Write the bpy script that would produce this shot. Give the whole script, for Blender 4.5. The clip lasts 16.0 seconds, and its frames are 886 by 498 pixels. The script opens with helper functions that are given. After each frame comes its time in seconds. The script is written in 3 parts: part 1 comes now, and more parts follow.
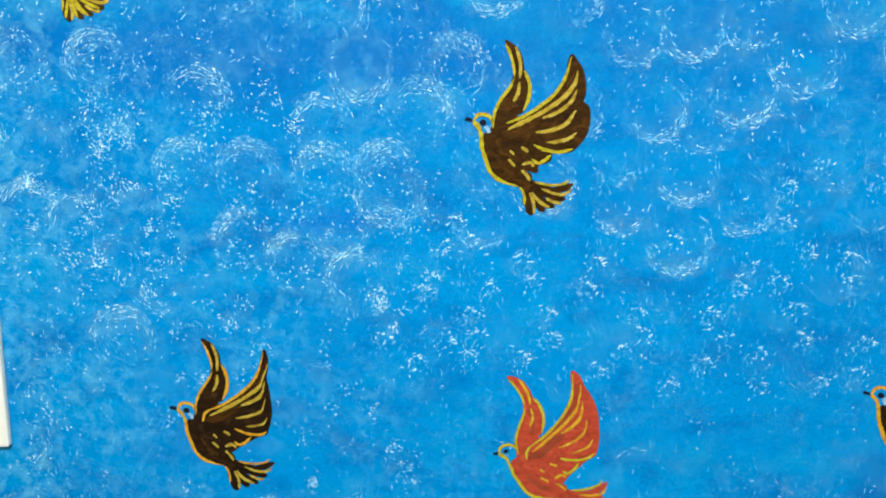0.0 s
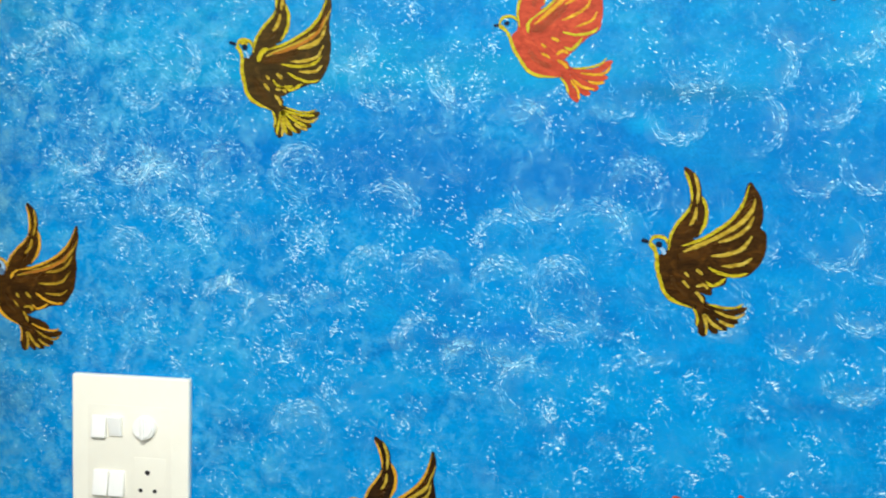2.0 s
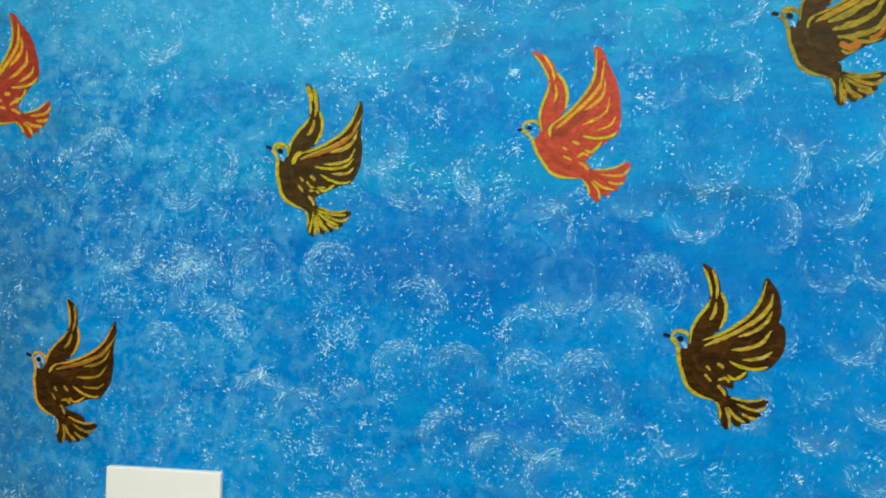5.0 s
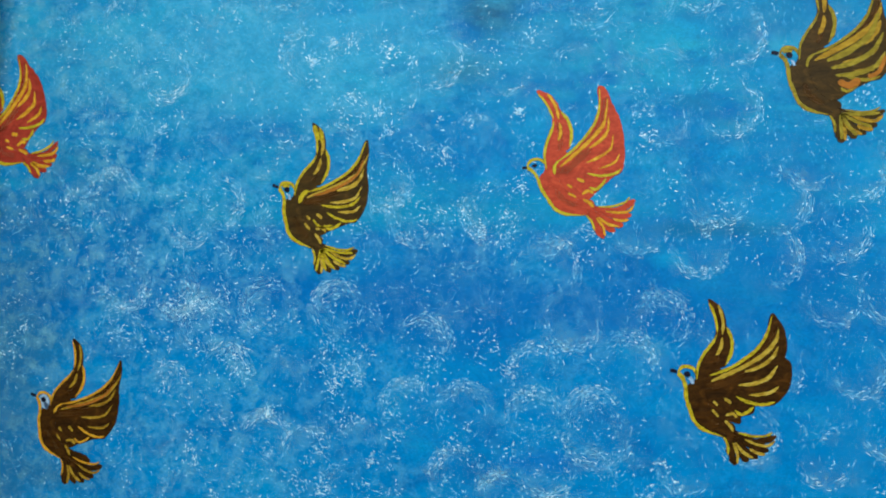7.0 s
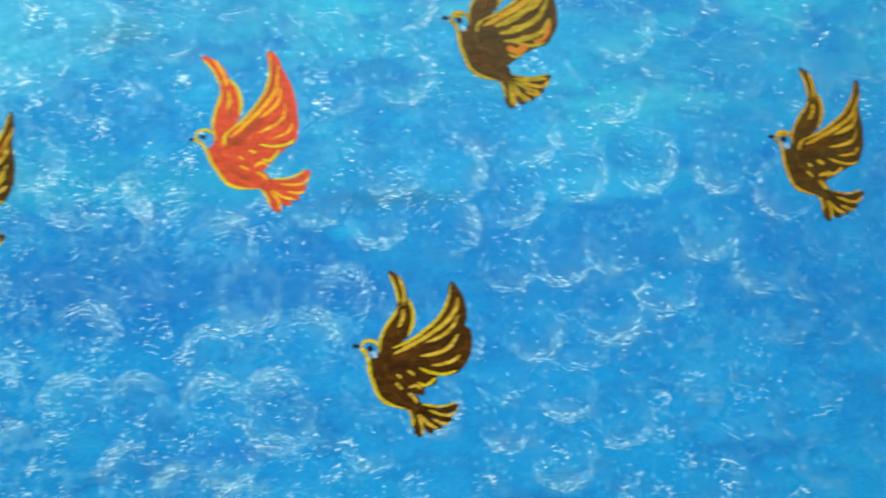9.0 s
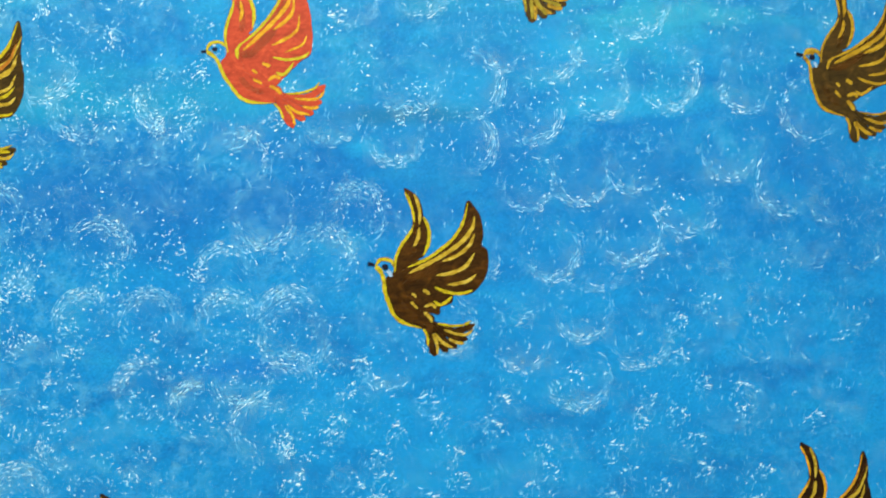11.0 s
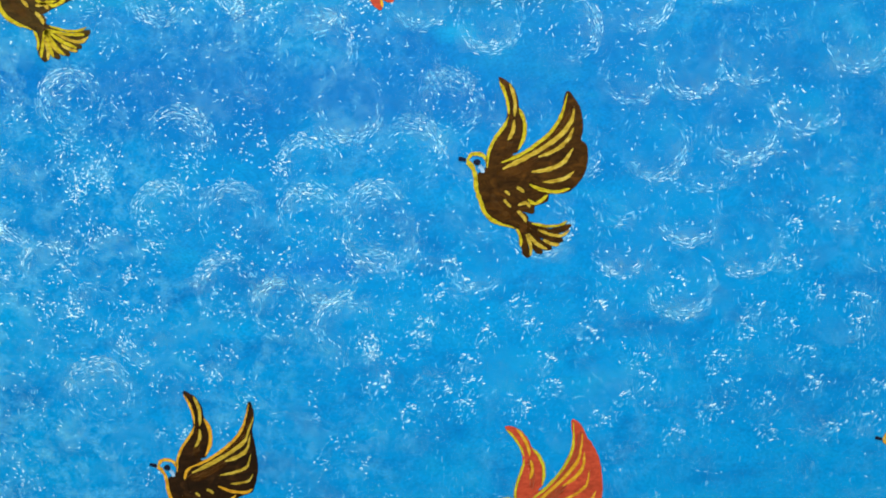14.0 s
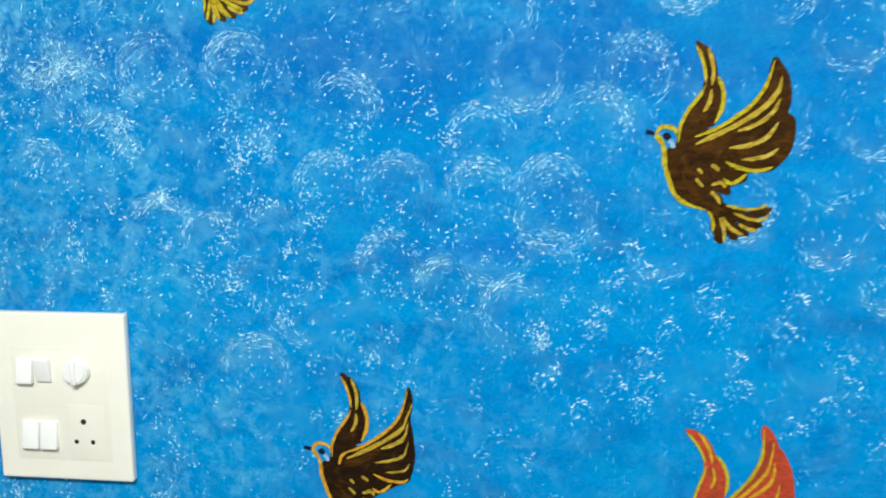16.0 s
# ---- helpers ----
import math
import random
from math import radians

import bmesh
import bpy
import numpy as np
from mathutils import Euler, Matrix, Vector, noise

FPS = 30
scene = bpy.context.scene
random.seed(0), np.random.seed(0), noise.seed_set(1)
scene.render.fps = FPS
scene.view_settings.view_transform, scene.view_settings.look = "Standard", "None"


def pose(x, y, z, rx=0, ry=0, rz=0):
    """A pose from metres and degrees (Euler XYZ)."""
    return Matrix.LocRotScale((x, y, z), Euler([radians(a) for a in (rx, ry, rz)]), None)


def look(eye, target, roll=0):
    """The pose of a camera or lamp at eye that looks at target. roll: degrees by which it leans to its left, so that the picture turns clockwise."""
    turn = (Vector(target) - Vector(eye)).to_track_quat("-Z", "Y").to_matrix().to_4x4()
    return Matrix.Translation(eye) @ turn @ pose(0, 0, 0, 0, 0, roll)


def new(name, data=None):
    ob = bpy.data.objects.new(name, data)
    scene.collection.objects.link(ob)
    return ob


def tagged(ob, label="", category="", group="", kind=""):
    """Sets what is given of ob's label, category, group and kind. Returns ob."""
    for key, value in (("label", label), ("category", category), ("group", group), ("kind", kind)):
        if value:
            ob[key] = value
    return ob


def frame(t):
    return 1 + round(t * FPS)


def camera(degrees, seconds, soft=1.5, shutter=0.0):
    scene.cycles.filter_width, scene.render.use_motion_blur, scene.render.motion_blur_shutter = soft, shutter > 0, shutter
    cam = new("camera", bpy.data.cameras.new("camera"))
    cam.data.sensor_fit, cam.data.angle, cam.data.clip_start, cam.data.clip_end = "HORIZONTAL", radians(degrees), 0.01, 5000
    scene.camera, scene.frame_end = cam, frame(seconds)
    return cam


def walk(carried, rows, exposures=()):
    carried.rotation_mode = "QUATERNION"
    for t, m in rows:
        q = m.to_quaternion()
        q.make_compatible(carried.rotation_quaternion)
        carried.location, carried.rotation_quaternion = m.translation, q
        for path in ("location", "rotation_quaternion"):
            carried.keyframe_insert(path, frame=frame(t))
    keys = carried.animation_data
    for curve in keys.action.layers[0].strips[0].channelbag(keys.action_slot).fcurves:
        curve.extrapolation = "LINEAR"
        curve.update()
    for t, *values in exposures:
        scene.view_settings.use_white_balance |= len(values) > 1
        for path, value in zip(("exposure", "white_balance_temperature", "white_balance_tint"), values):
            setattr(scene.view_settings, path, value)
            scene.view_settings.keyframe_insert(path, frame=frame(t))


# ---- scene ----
cam = camera(53.2, 16.0, soft=1.85, shutter=0.48)
PATH = [
    (0, (0.068, 0.062, 1.502), (0.055, 2.031, 1.149), -0.4),
    (0.5, (0.067, 0.058, 1.51), (0.03, 2.032, 1.191), -0.3),
    (1, (0.047, 0.038, 1.51), (-0.061, 2.019, 1.255), 0.3),
    (1.5, (0.018, 0.03, 1.523), (-0.167, 2.011, 1.323), 1.0),
    (2, (-0.01, 0.019, 1.528), (-0.258, 1.998, 1.381), 1.6),
    (2.5, (-0.03, 0.0, 1.532), (-0.325, 1.975, 1.419), 1.9),
    (3, (-0.043, -0.012, 1.532), (-0.386, 1.958, 1.477), 2.1),
    (3.5, (-0.041, -0.017, 1.536), (-0.372, 1.956, 1.526), 2.0),
    (4, (-0.023, -0.021, 1.542), (-0.328, 1.956, 1.559), 1.7),
    (6.5, (-0.028, -0.012, 1.548), (-0.296, 1.969, 1.622), 1.2),
    (7, (-0.039, -0.026, 1.55), (-0.303, 1.953, 1.66), 1.0),
    (7.5, (-0.043, -0.035, 1.548), (-0.319, 1.942, 1.673), 1.0),
    (8, (-0.036, -0.017, 1.538), (-0.254, 1.968, 1.659), 0.8),
    (8.5, (0.022, 0.007, 1.544), (0.017, 2.005, 1.627), -0.4),
    (9, (0.105, 0.028, 1.546), (0.278, 2.02, 1.606), -2.0),
    (9.2, (0.122, 0.035, 1.542), (0.339, 2.023, 1.604), -2.5),
    (11.3, (0.091, 0.046, 1.525), (0.223, 2.038, 1.411), -1.4),
    (11.5, (0.088, 0.049, 1.53), (0.208, 2.041, 1.397), -1.4),
    (12, (0.084, 0.066, 1.52), (0.183, 2.058, 1.371), -1.0),
    (12.5, (0.084, 0.093, 1.515), (0.164, 2.081, 1.315), -0.8),
    (13, (0.075, 0.113, 1.505), (0.141, 2.099, 1.274), -0.8),
    (13.5, (0.059, 0.118, 1.498), (0.093, 2.1, 1.235), -0.8),
    (14, (0.057, 0.102, 1.502), (0.083, 2.083, 1.234), -0.9),
    (14.5, (0.049, 0.087, 1.501), (0.054, 2.069, 1.236), -0.9),
    (15, (0.037, 0.083, 1.503), (-0.04, 2.067, 1.259), -0.4),
    (15.5, (0.01, 0.118, 1.509), (-0.148, 2.092, 1.223), -0.3),
    (16, (0.0, 0.172, 1.493), (-0.242, 2.133, 1.182), -0.3),
]
EXPOSURES = [(0, 0.02, 6220, 10), (1, 0.04, 6380, 10), (2, -0.01, 6330, 10), (3, -0.32, 6150, 10), (3.5, -0.54, 6060, 10), (4, -0.50, 6120, 10), (6.5, -0.43, 6200, 10), (7, -0.53, 6180, 12),
             (7.5, -0.78, 6130, 15), (8, -0.79, 6120, 14), (8.5, -0.2, 6900, 10), (9, 0.02, 7000, 10), (9.2, 0.03, 7000, 10), (11.5, 0.03, 6900, 10), (12.5, 0.0, 6700, 10),
             (14.5, -0.02, 6330, 10), (16, -0.08, 6230, 10)]
walk(cam, [(t, look(eye, target, roll)) for t, eye, target, roll in PATH], EXPOSURES)

# ---- world and light ----
world = bpy.data.worlds.new("world")
scene.world = world
world.use_nodes = True
world.node_tree.nodes["Background"].inputs["Color"].default_value = (0.6, 0.7, 0.8, 1)
world.node_tree.nodes["Background"].inputs["Strength"].default_value = 0.05

tube_data = bpy.data.lights.new("ceiling_tube_light", "AREA")
tube_data.shape, tube_data.size, tube_data.size_y = "RECTANGLE", 1.2, 0.16
tube_data.energy, tube_data.color = 62, (1.0, 0.985, 0.94)
tube = new("ceiling_tube_light", tube_data)
tube.matrix_world = look((0.10, -0.84, 2.65), (0.0, 0.6, 1.4))

# ---- materials ----
WALL_Y = 1.02


class Nodes:
    """A small builder of node materials."""

    def __init__(self, name, roughness=0.5, specular=0.4):
        self.mat = bpy.data.materials.new(name)
        self.mat.use_nodes = True
        self.tree = self.mat.node_tree
        self.bsdf = self.tree.nodes["Principled BSDF"]
        self.bsdf.inputs["Roughness"].default_value = roughness
        self.bsdf.inputs["Specular IOR Level"].default_value = specular
        self.place = self.add("ShaderNodeTexCoord").outputs["Object"]

    def add(self, kind, **sets):
        node = self.tree.nodes.new(kind)
        for key, value in sets.items():
            node.inputs[key.replace("_", " ")].default_value = value
        return node

    def link(self, a, b):
        self.tree.links.new(a, b)

    def scaled(self, x, y, z, source=None, shift=(0, 0, 0)):
        m = self.add("ShaderNodeMapping")
        m.inputs["Scale"].default_value = (x, y, z)
        m.inputs["Location"].default_value = shift
        self.link(source or self.place, m.inputs["Vector"])
        return m.outputs["Vector"]

    def noise(self, vector, scale, detail=4.0, rough=0.55, distort=0.0):
        n = self.add("ShaderNodeTexNoise", Scale=scale, Detail=detail, Roughness=rough, Distortion=distort)
        self.link(vector, n.inputs["Vector"])
        return n.outputs["Fac"]

    def ramp(self, fac, *stops):
        r = self.add("ShaderNodeValToRGB")
        while len(r.color_ramp.elements) < len(stops):
            r.color_ramp.elements.new(0.5)
        for e, (at, value) in zip(r.color_ramp.elements, stops):
            e.position = at
            e.color = (value, value, value, 1) if isinstance(value, (int, float)) else (*value, 1)
        self.link(fac, r.inputs["Fac"])
        return r.outputs["Color"]

    def mix(self, fac, a, b, way="MIX"):
        m = self.tree.nodes.new("ShaderNodeMix")
        m.data_type, m.blend_type = "RGBA", way
        for value, slot in ((fac, 0), (a, 6), (b, 7)):
            if isinstance(value, (int, float)):
                m.inputs[slot].default_value = value
            elif isinstance(value, tuple):
                m.inputs[slot].default_value = (*value, 1)
            else:
                self.link(value, m.inputs[slot])
        return m.outputs[2]

    def math(self, way, a, b=0.0):
        m = self.tree.nodes.new("ShaderNodeMath")
        m.operation = way
        for value, slot in ((a, 0), (b, 1)):
            if isinstance(value, (int, float)):
                m.inputs[slot].default_value = value
            else:
                self.link(value, m.inputs[slot])
        return m.outputs[0]

    def bump(self, height, strength, distance):
        b = self.add("ShaderNodeBump", Strength=strength, Distance=distance)
        self.link(height, b.inputs["Height"])
        self.link(b.outputs["Normal"], self.bsdf.inputs["Normal"])

    def colour(self, c):
        if isinstance(c, tuple):
            self.bsdf.inputs["Base Color"].default_value = (*c, 1)
        else:
            self.link(c, self.bsdf.inputs["Base Color"])
        return self.mat


def sky_paint():
    """Blue sponged wall paint: brushed bands of azure, deep blue and turquoise with milky sponge haze."""
    n = Nodes("sky_blue_wall_paint", 0.6, 0.06)
    split = n.add("ShaderNodeSeparateXYZ")
    n.link(n.place, split.inputs[0])
    sway = n.noise(n.scaled(1.6, 1, 5.0), 1.0, 4)
    height = n.math("ADD", split.outputs["Z"], n.math("MULTIPLY", n.math("SUBTRACT", sway, 0.5), 0.34))
    unit = n.math("MULTIPLY", n.math("SUBTRACT", height, 1.0), 1.0)
    bands = n.ramp(unit, (0.0, (0.001, 0.265, 0.64)), (0.36, (0.001, 0.255, 0.62)), (0.56, (0.002, 0.19, 0.52)), (0.70, (0.005, 0.215, 0.51)), (0.82, (0.010, 0.23, 0.49)), (1.0, (0.016, 0.22, 0.44)))
    deep = n.ramp(n.noise(n.scaled(3.5, 1, 9, None, (3, 0, 1)), 1.0, 5, 0.6), (0.50, 0.0), (0.72, 0.75))
    c = n.mix(deep, bands, (0.002, 0.165, 0.49))
    light = n.ramp(n.noise(n.scaled(4.5, 1, 8, None, (7, 0, 4)), 1.0, 5, 0.6), (0.52, 0.0), (0.75, 0.7))
    c = n.mix(light, c, (0.003, 0.33, 0.68))
    top = n.ramp(unit, (0.55, 0.0), (0.8, 1.0))
    turq = n.ramp(n.noise(n.scaled(4, 1, 14, None, (1, 0, 9)), 1.0, 5, 0.65), (0.48, 0.0), (0.64, 0.85))
    c = n.mix(n.math("MULTIPLY", turq, top), c, (0.02, 0.36, 0.55))
    dusk = n.ramp(n.noise(n.scaled(4, 1, 8, None, (5, 0, 2)), 1.0, 4, 0.6), (0.60, 0.0), (0.72, 0.6))
    c = n.mix(n.math("MULTIPLY", dusk, top), c, (0.02, 0.10, 0.22))
    blotch = n.noise(n.scaled(11, 1, 19, None, (2, 0, 5)), 1.0, 6, 0.68, 0.4)
    c = n.mix(n.ramp(blotch, (0.30, 0.75), (0.50, 0.0)), c, (0.002, 0.135, 0.44))
    c = n.mix(n.ramp(blotch, (0.54, 0.0), (0.74, 0.6)), c, (0.010, 0.34, 0.64))
    ragged = n.math("MULTIPLY", n.math("SUBTRACT", n.noise(n.scaled(9, 1, 26), 1.0, 5, 0.65), 0.5), 2.2)
    for x, z, rx, rz, tint, much in ((-0.20, 1.655, 0.34, 0.035, (0.01, 0.34, 0.54), 0.5), (0.12, 1.636, 0.10, 0.014, (0.008, 0.14, 0.30), 0.55),
                                     (-0.13, 1.895, 0.055, 0.045, (0.02, 0.11, 0.20), 0.8), (-0.15, 1.54, 0.46, 0.050, (0.002, 0.145, 0.47), 0.65),
                                     # the wide upper-left spot is turquoise paint, made paler to brighten that area
                                     (-0.16, 1.825, 0.05, 0.025, (0.03, 0.13, 0.22), 0.6), (-0.42, 1.85, 0.40, 0.12, (0.04, 0.375, 0.62), 0.75),
                                     (0.20, 1.667, 0.07, 0.030, (0.008, 0.31, 0.63), 0.5), (0.39, 1.645, 0.11, 0.024, (0.010, 0.35, 0.64), 0.6),
                                     # the last spot turns the wall darker and greyer beside the door frame
                                     (0.09, 1.602, 0.03, 0.014, (0.008, 0.35, 0.66), 0.6), (-0.06, 1.362, 0.07, 0.018, (0.003, 0.17, 0.56), 0.7), (-0.75, 1.36, 0.14, 0.34, (0.025, 0.155, 0.31), 0.6)):
        away = n.add("ShaderNodeVectorMath")
        away.operation = "LENGTH"
        n.link(n.scaled(1 / rx, 0, 1 / rz, None, (-x / rx, 0, -z / rz)), away.inputs[0])
        spot = n.ramp(n.math("ADD", away.outputs["Value"], ragged), (0.35, much), (1.25, 0.0))
        c = n.mix(spot, c, tint)
    patches = n.ramp(n.noise(n.place, 9.0, 4, 0.6), (0.42, 0.0), (0.68, 1.0))
    mist = n.ramp(n.noise(n.place, 48.0, 6, 0.74, 0.3), (0.46, 0.0), (0.70, 0.7))
    west = n.ramp(n.math("MULTIPLY", split.outputs["X"], -1.0), (0.15, 0.05), (0.60, 0.80))
    east = n.ramp(n.math("MULTIPLY", n.math("ADD", split.outputs["X"], 1.0), 0.5), (0.44, 0.75), (0.56, 0.30))
    hue = n.mix(n.ramp(n.math("MULTIPLY", split.outputs["X"], -1.0), (0.52, 0.0), (0.76, 1.0)), (0.15, 0.52, 0.74), (0.16, 0.40, 0.48))
    c = n.mix(n.math("MULTIPLY", n.math("ADD", n.math("MULTIPLY", patches, east), west), mist), c, hue)
    grain = n.ramp(n.noise(n.scaled(1, 1, 1.5), 420.0, 3, 0.6), (0.3, 0.82), (0.7, 1.12))
    c = n.mix(1.0, c, grain, "MULTIPLY")
    n.bump(n.noise(n.place, 160.0, 5, 0.65), 0.12, 0.004)
    return n.colour(c)


def let_through(n, thick):
    """Lets the ground show where the paint is thin."""
    clear = n.tree.nodes.new("ShaderNodeBsdfTransparent")
    blend = n.tree.nodes.new("ShaderNodeMixShader")
    n.link(thick, blend.inputs[0])
    n.link(clear.outputs[0], blend.inputs[1])
    n.link(n.bsdf.outputs[0], blend.inputs[2])
    n.link(blend.outputs[0], n.tree.nodes["Material Output"].inputs["Surface"])


def brushed(name, dark, mid, light, scale=60.0, rough=0.45, body=1.0):
    """Hand-brushed paint with streaks and thin spots, dry towards the edge of each stroke."""
    n = Nodes(name, rough, 0.06)
    streak = n.noise(n.scaled(1.0, 1.0, 2.2), scale, 5, 0.65, 1.2)
    c = n.ramp(streak, (0.30, dark), (0.52, mid), (0.74, light))
    fine = n.ramp(n.noise(n.place, 500.0, 3), (0.3, 0.85), (0.7, 1.12))
    n.bump(streak, 0.15, 0.002)
    cover = n.tree.nodes.new("ShaderNodeAttribute")
    cover.attribute_name = "cover"
    dry = n.math("MULTIPLY", n.math("SUBTRACT", n.noise(n.place, 260.0, 4, 0.65), 0.5), 1.1)
    let_through(n, n.ramp(n.math("ADD", cover.outputs["Fac"], dry), (0.15, 0.0), (0.85, body)))
    return n.colour(n.mix(1.0, c, fine, "MULTIPLY"))


def fleck_paint():
    """Opaque dabs left by the sponge, from pale azure to near white."""
    n = Nodes("pale_sponged_paint", 0.5, 0.15)
    geo = n.tree.nodes.new("ShaderNodeNewGeometry")
    rich = n.tree.nodes.new("ShaderNodeAttribute")
    rich.attribute_name = "load"
    pale = n.math("ADD", n.math("MULTIPLY", geo.outputs["Random Per Island"], 0.55), rich.outputs["Fac"])
    c = n.ramp(pale, (0.0, (0.02, 0.30, 0.64)), (0.35, (0.09, 0.46, 0.77)), (0.65, (0.30, 0.70, 0.92)), (1.0, (0.74, 0.97, 1.0)))
    return n.colour(c)


def milky_paint():
    """Thin sponged paint that lets the blue through where it is thin."""
    n = Nodes("milky_sponged_paint", 0.55, 0.1)
    cover = n.tree.nodes.new("ShaderNodeAttribute")
    cover.attribute_name = "cover"
    spots = n.ramp(n.noise(n.place, 190.0, 5, 0.7, 0.6), (0.42, 0.0), (0.66, 1.0))
    soft = n.ramp(n.noise(n.place, 40.0, 4, 0.6), (0.35, 0.1), (0.65, 1.0))
    thick = n.math("MULTIPLY", n.math("MULTIPLY", cover.outputs["Fac"], soft), n.math("ADD", n.math("MULTIPLY", spots, 0.55), 0.16))
    let_through(n, thick)
    return n.colour((0.25, 0.66, 0.87))


def plain(name, base, rough=0.5, scale=30.0, spread=0.12, bump=0.1, stretch=(1, 1, 1), metal=0.0):
    n = Nodes(name, rough, 0.4)
    n.bsdf.inputs["Metallic"].default_value = metal
    grain = n.noise(n.scaled(*stretch), scale, 5, 0.6)
    c = n.ramp(grain, (0.3, tuple(v * (1 - spread) for v in base)), (0.7, tuple(min(1, v * (1 + spread)) for v in base)))
    n.bump(grain, bump, 0.002)
    return n.colour(c)


SKY = sky_paint()
FLECK = fleck_paint()
MILK = milky_paint()
BROWN = brushed("dark_brown_brushed_paint", (0.018, 0.008, 0.002), (0.044, 0.019, 0.003), (0.105, 0.040, 0.006))
UMBER = brushed("umber_brushed_paint", (0.010, 0.006, 0.003), (0.020, 0.010, 0.004), (0.055, 0.024, 0.007))
OLIVE = brushed("olive_brown_brushed_paint", (0.026, 0.018, 0.006), (0.050, 0.031, 0.008), (0.10, 0.055, 0.012))
RED = brushed("brick_red_brushed_paint", (0.30, 0.045, 0.020), (0.46, 0.062, 0.028), (0.56, 0.095, 0.036))
# RED darkened: the blind's soft shade is put into this dove's colour
SHADED_RED = brushed("shaded_brick_red_brushed_paint", (0.20, 0.026, 0.014), (0.32, 0.040, 0.022), (0.42, 0.065, 0.030))
YELLOW = brushed("ochre_yellow_brushed_paint", (0.20, 0.13, 0.008), (0.48, 0.40, 0.014), (0.62, 0.55, 0.04), 90.0)
ORANGE = brushed("amber_brushed_paint", (0.36, 0.14, 0.012), (0.62, 0.33, 0.018), (0.76, 0.50, 0.06), 90.0)
LIME = brushed("yellow_green_brushed_paint", (0.30, 0.24, 0.012), (0.48, 0.42, 0.02), (0.58, 0.52, 0.05), 90.0)
OCHRE = brushed("ochre_brushed_paint", (0.16, 0.08, 0.010), (0.38, 0.24, 0.018), (0.54, 0.37, 0.04), 70.0)
RUST = brushed("rust_orange_brushed_paint", (0.22, 0.10, 0.015), (0.40, 0.15, 0.02), (0.48, 0.20, 0.03), 60.0)
CHESTNUT = brushed("chestnut_glaze", (0.05, 0.018, 0.003), (0.13, 0.05, 0.008), (0.20, 0.085, 0.012), 60.0, body=0.7)
RUSSET = brushed("russet_glaze", (0.24, 0.06, 0.020), (0.34, 0.09, 0.035), (0.44, 0.10, 0.035), 60.0, body=0.6)
MOSS = brushed("moss_yellow_brushed_paint", (0.13, 0.10, 0.012), (0.28, 0.23, 0.02), (0.40, 0.32, 0.04), 70.0)
NAVY = brushed("blue_black_brushed_paint", (0.006, 0.008, 0.016), (0.010, 0.014, 0.03), (0.02, 0.03, 0.06))
CREAM = brushed("straw_brushed_paint", (0.18, 0.10, 0.012), (0.46, 0.33, 0.03), (0.64, 0.52, 0.12), 90.0)
PALE = brushed("pale_blue_brushed_paint", (0.20, 0.42, 0.62), (0.36, 0.58, 0.78), (0.55, 0.72, 0.86), 90.0, body=0.85)
IVORY = plain("ivory_plastic", (0.94, 0.925, 0.79), 0.28, 20, 0.02, 0.02)
SHELL = plain("cream_plastic", (0.90, 0.88, 0.75), 0.32, 20, 0.02, 0.02)
WHITE_PLASTIC = plain("white_plastic", (0.94, 0.95, 0.90), 0.25, 20, 0.02, 0.02)
BLACK = plain("black_socket_hole", (0.012, 0.012, 0.012), 0.7)
WOOD = plain("dark_stained_wood", (0.048, 0.025, 0.012), 0.5, 14, 0.5, 0.15, (6, 6, 0.5))
CLOTH = plain("white_cotton_cloth", (0.96, 0.96, 0.92), 0.6, 300, 0.02, 0.02)
ROD = plain("white_painted_rod", (0.88, 0.89, 0.82), 0.4)
PLASTER = plain("white_plaster", (0.74, 0.73, 0.69), 0.8, 8, 0.04, 0.1)
TILE = plain("beige_floor_tile", (0.46, 0.42, 0.36), 0.3, 5, 0.10, 0.02)


# ---- mesh helpers ----
def finish(name, bm, mats, parent=None, label=""):
    mesh = bpy.data.meshes.new(name)
    bm.to_mesh(mesh)
    bm.free()
    for m in mats if isinstance(mats, (list, tuple)) else (mats,):
        mesh.materials.append(m)
    ob = new(name, mesh)
    if parent is not None:
        ob.parent = parent
    return tagged(ob, label) if label else ob


def part(name, bm, material, parent, label=""):
    return finish(name, bm, material, parent, label)


def box(x0, x1, y0, y1, z0, z1, bevel=0.0, segments=2):
    bm = bmesh.new()
    bmesh.ops.create_cube(bm, size=1)
    for v in bm.verts:
        v.co = ((x0 + x1) / 2 + v.co.x * (x1 - x0), (y0 + y1) / 2 + v.co.y * (y1 - y0), (z0 + z1) / 2 + v.co.z * (z1 - z0))
    if bevel:
        bmesh.ops.bevel(bm, geom=bm.edges[:], offset=bevel, segments=segments, affect="EDGES", profile=0.6)
        for f in bm.faces:
            f.smooth = True
    return bm


def spline(points, steps=7, closed=False):
    """A Catmull-Rom curve through the points."""
    pts = [Vector((*p, 0)) for p in points]
    n, out = len(pts), []
    for i in range(n if closed else n - 1):
        if closed:
            a, b, c, d = (pts[(i + k) % n] for k in (-1, 0, 1, 2))
        else:
            a, b, c, d = (pts[min(max(i + k, 0), n - 1)] for k in (-1, 0, 1, 2))
        for s in range(steps):
            t = s / steps
            out.append(0.5 * (2 * b + (c - a) * t + (2 * a - 5 * b + 4 * c - d) * t * t + (3 * b - a - 3 * c + d) * t ** 3))
    if not closed:
        out.append(pts[-1])
    return out


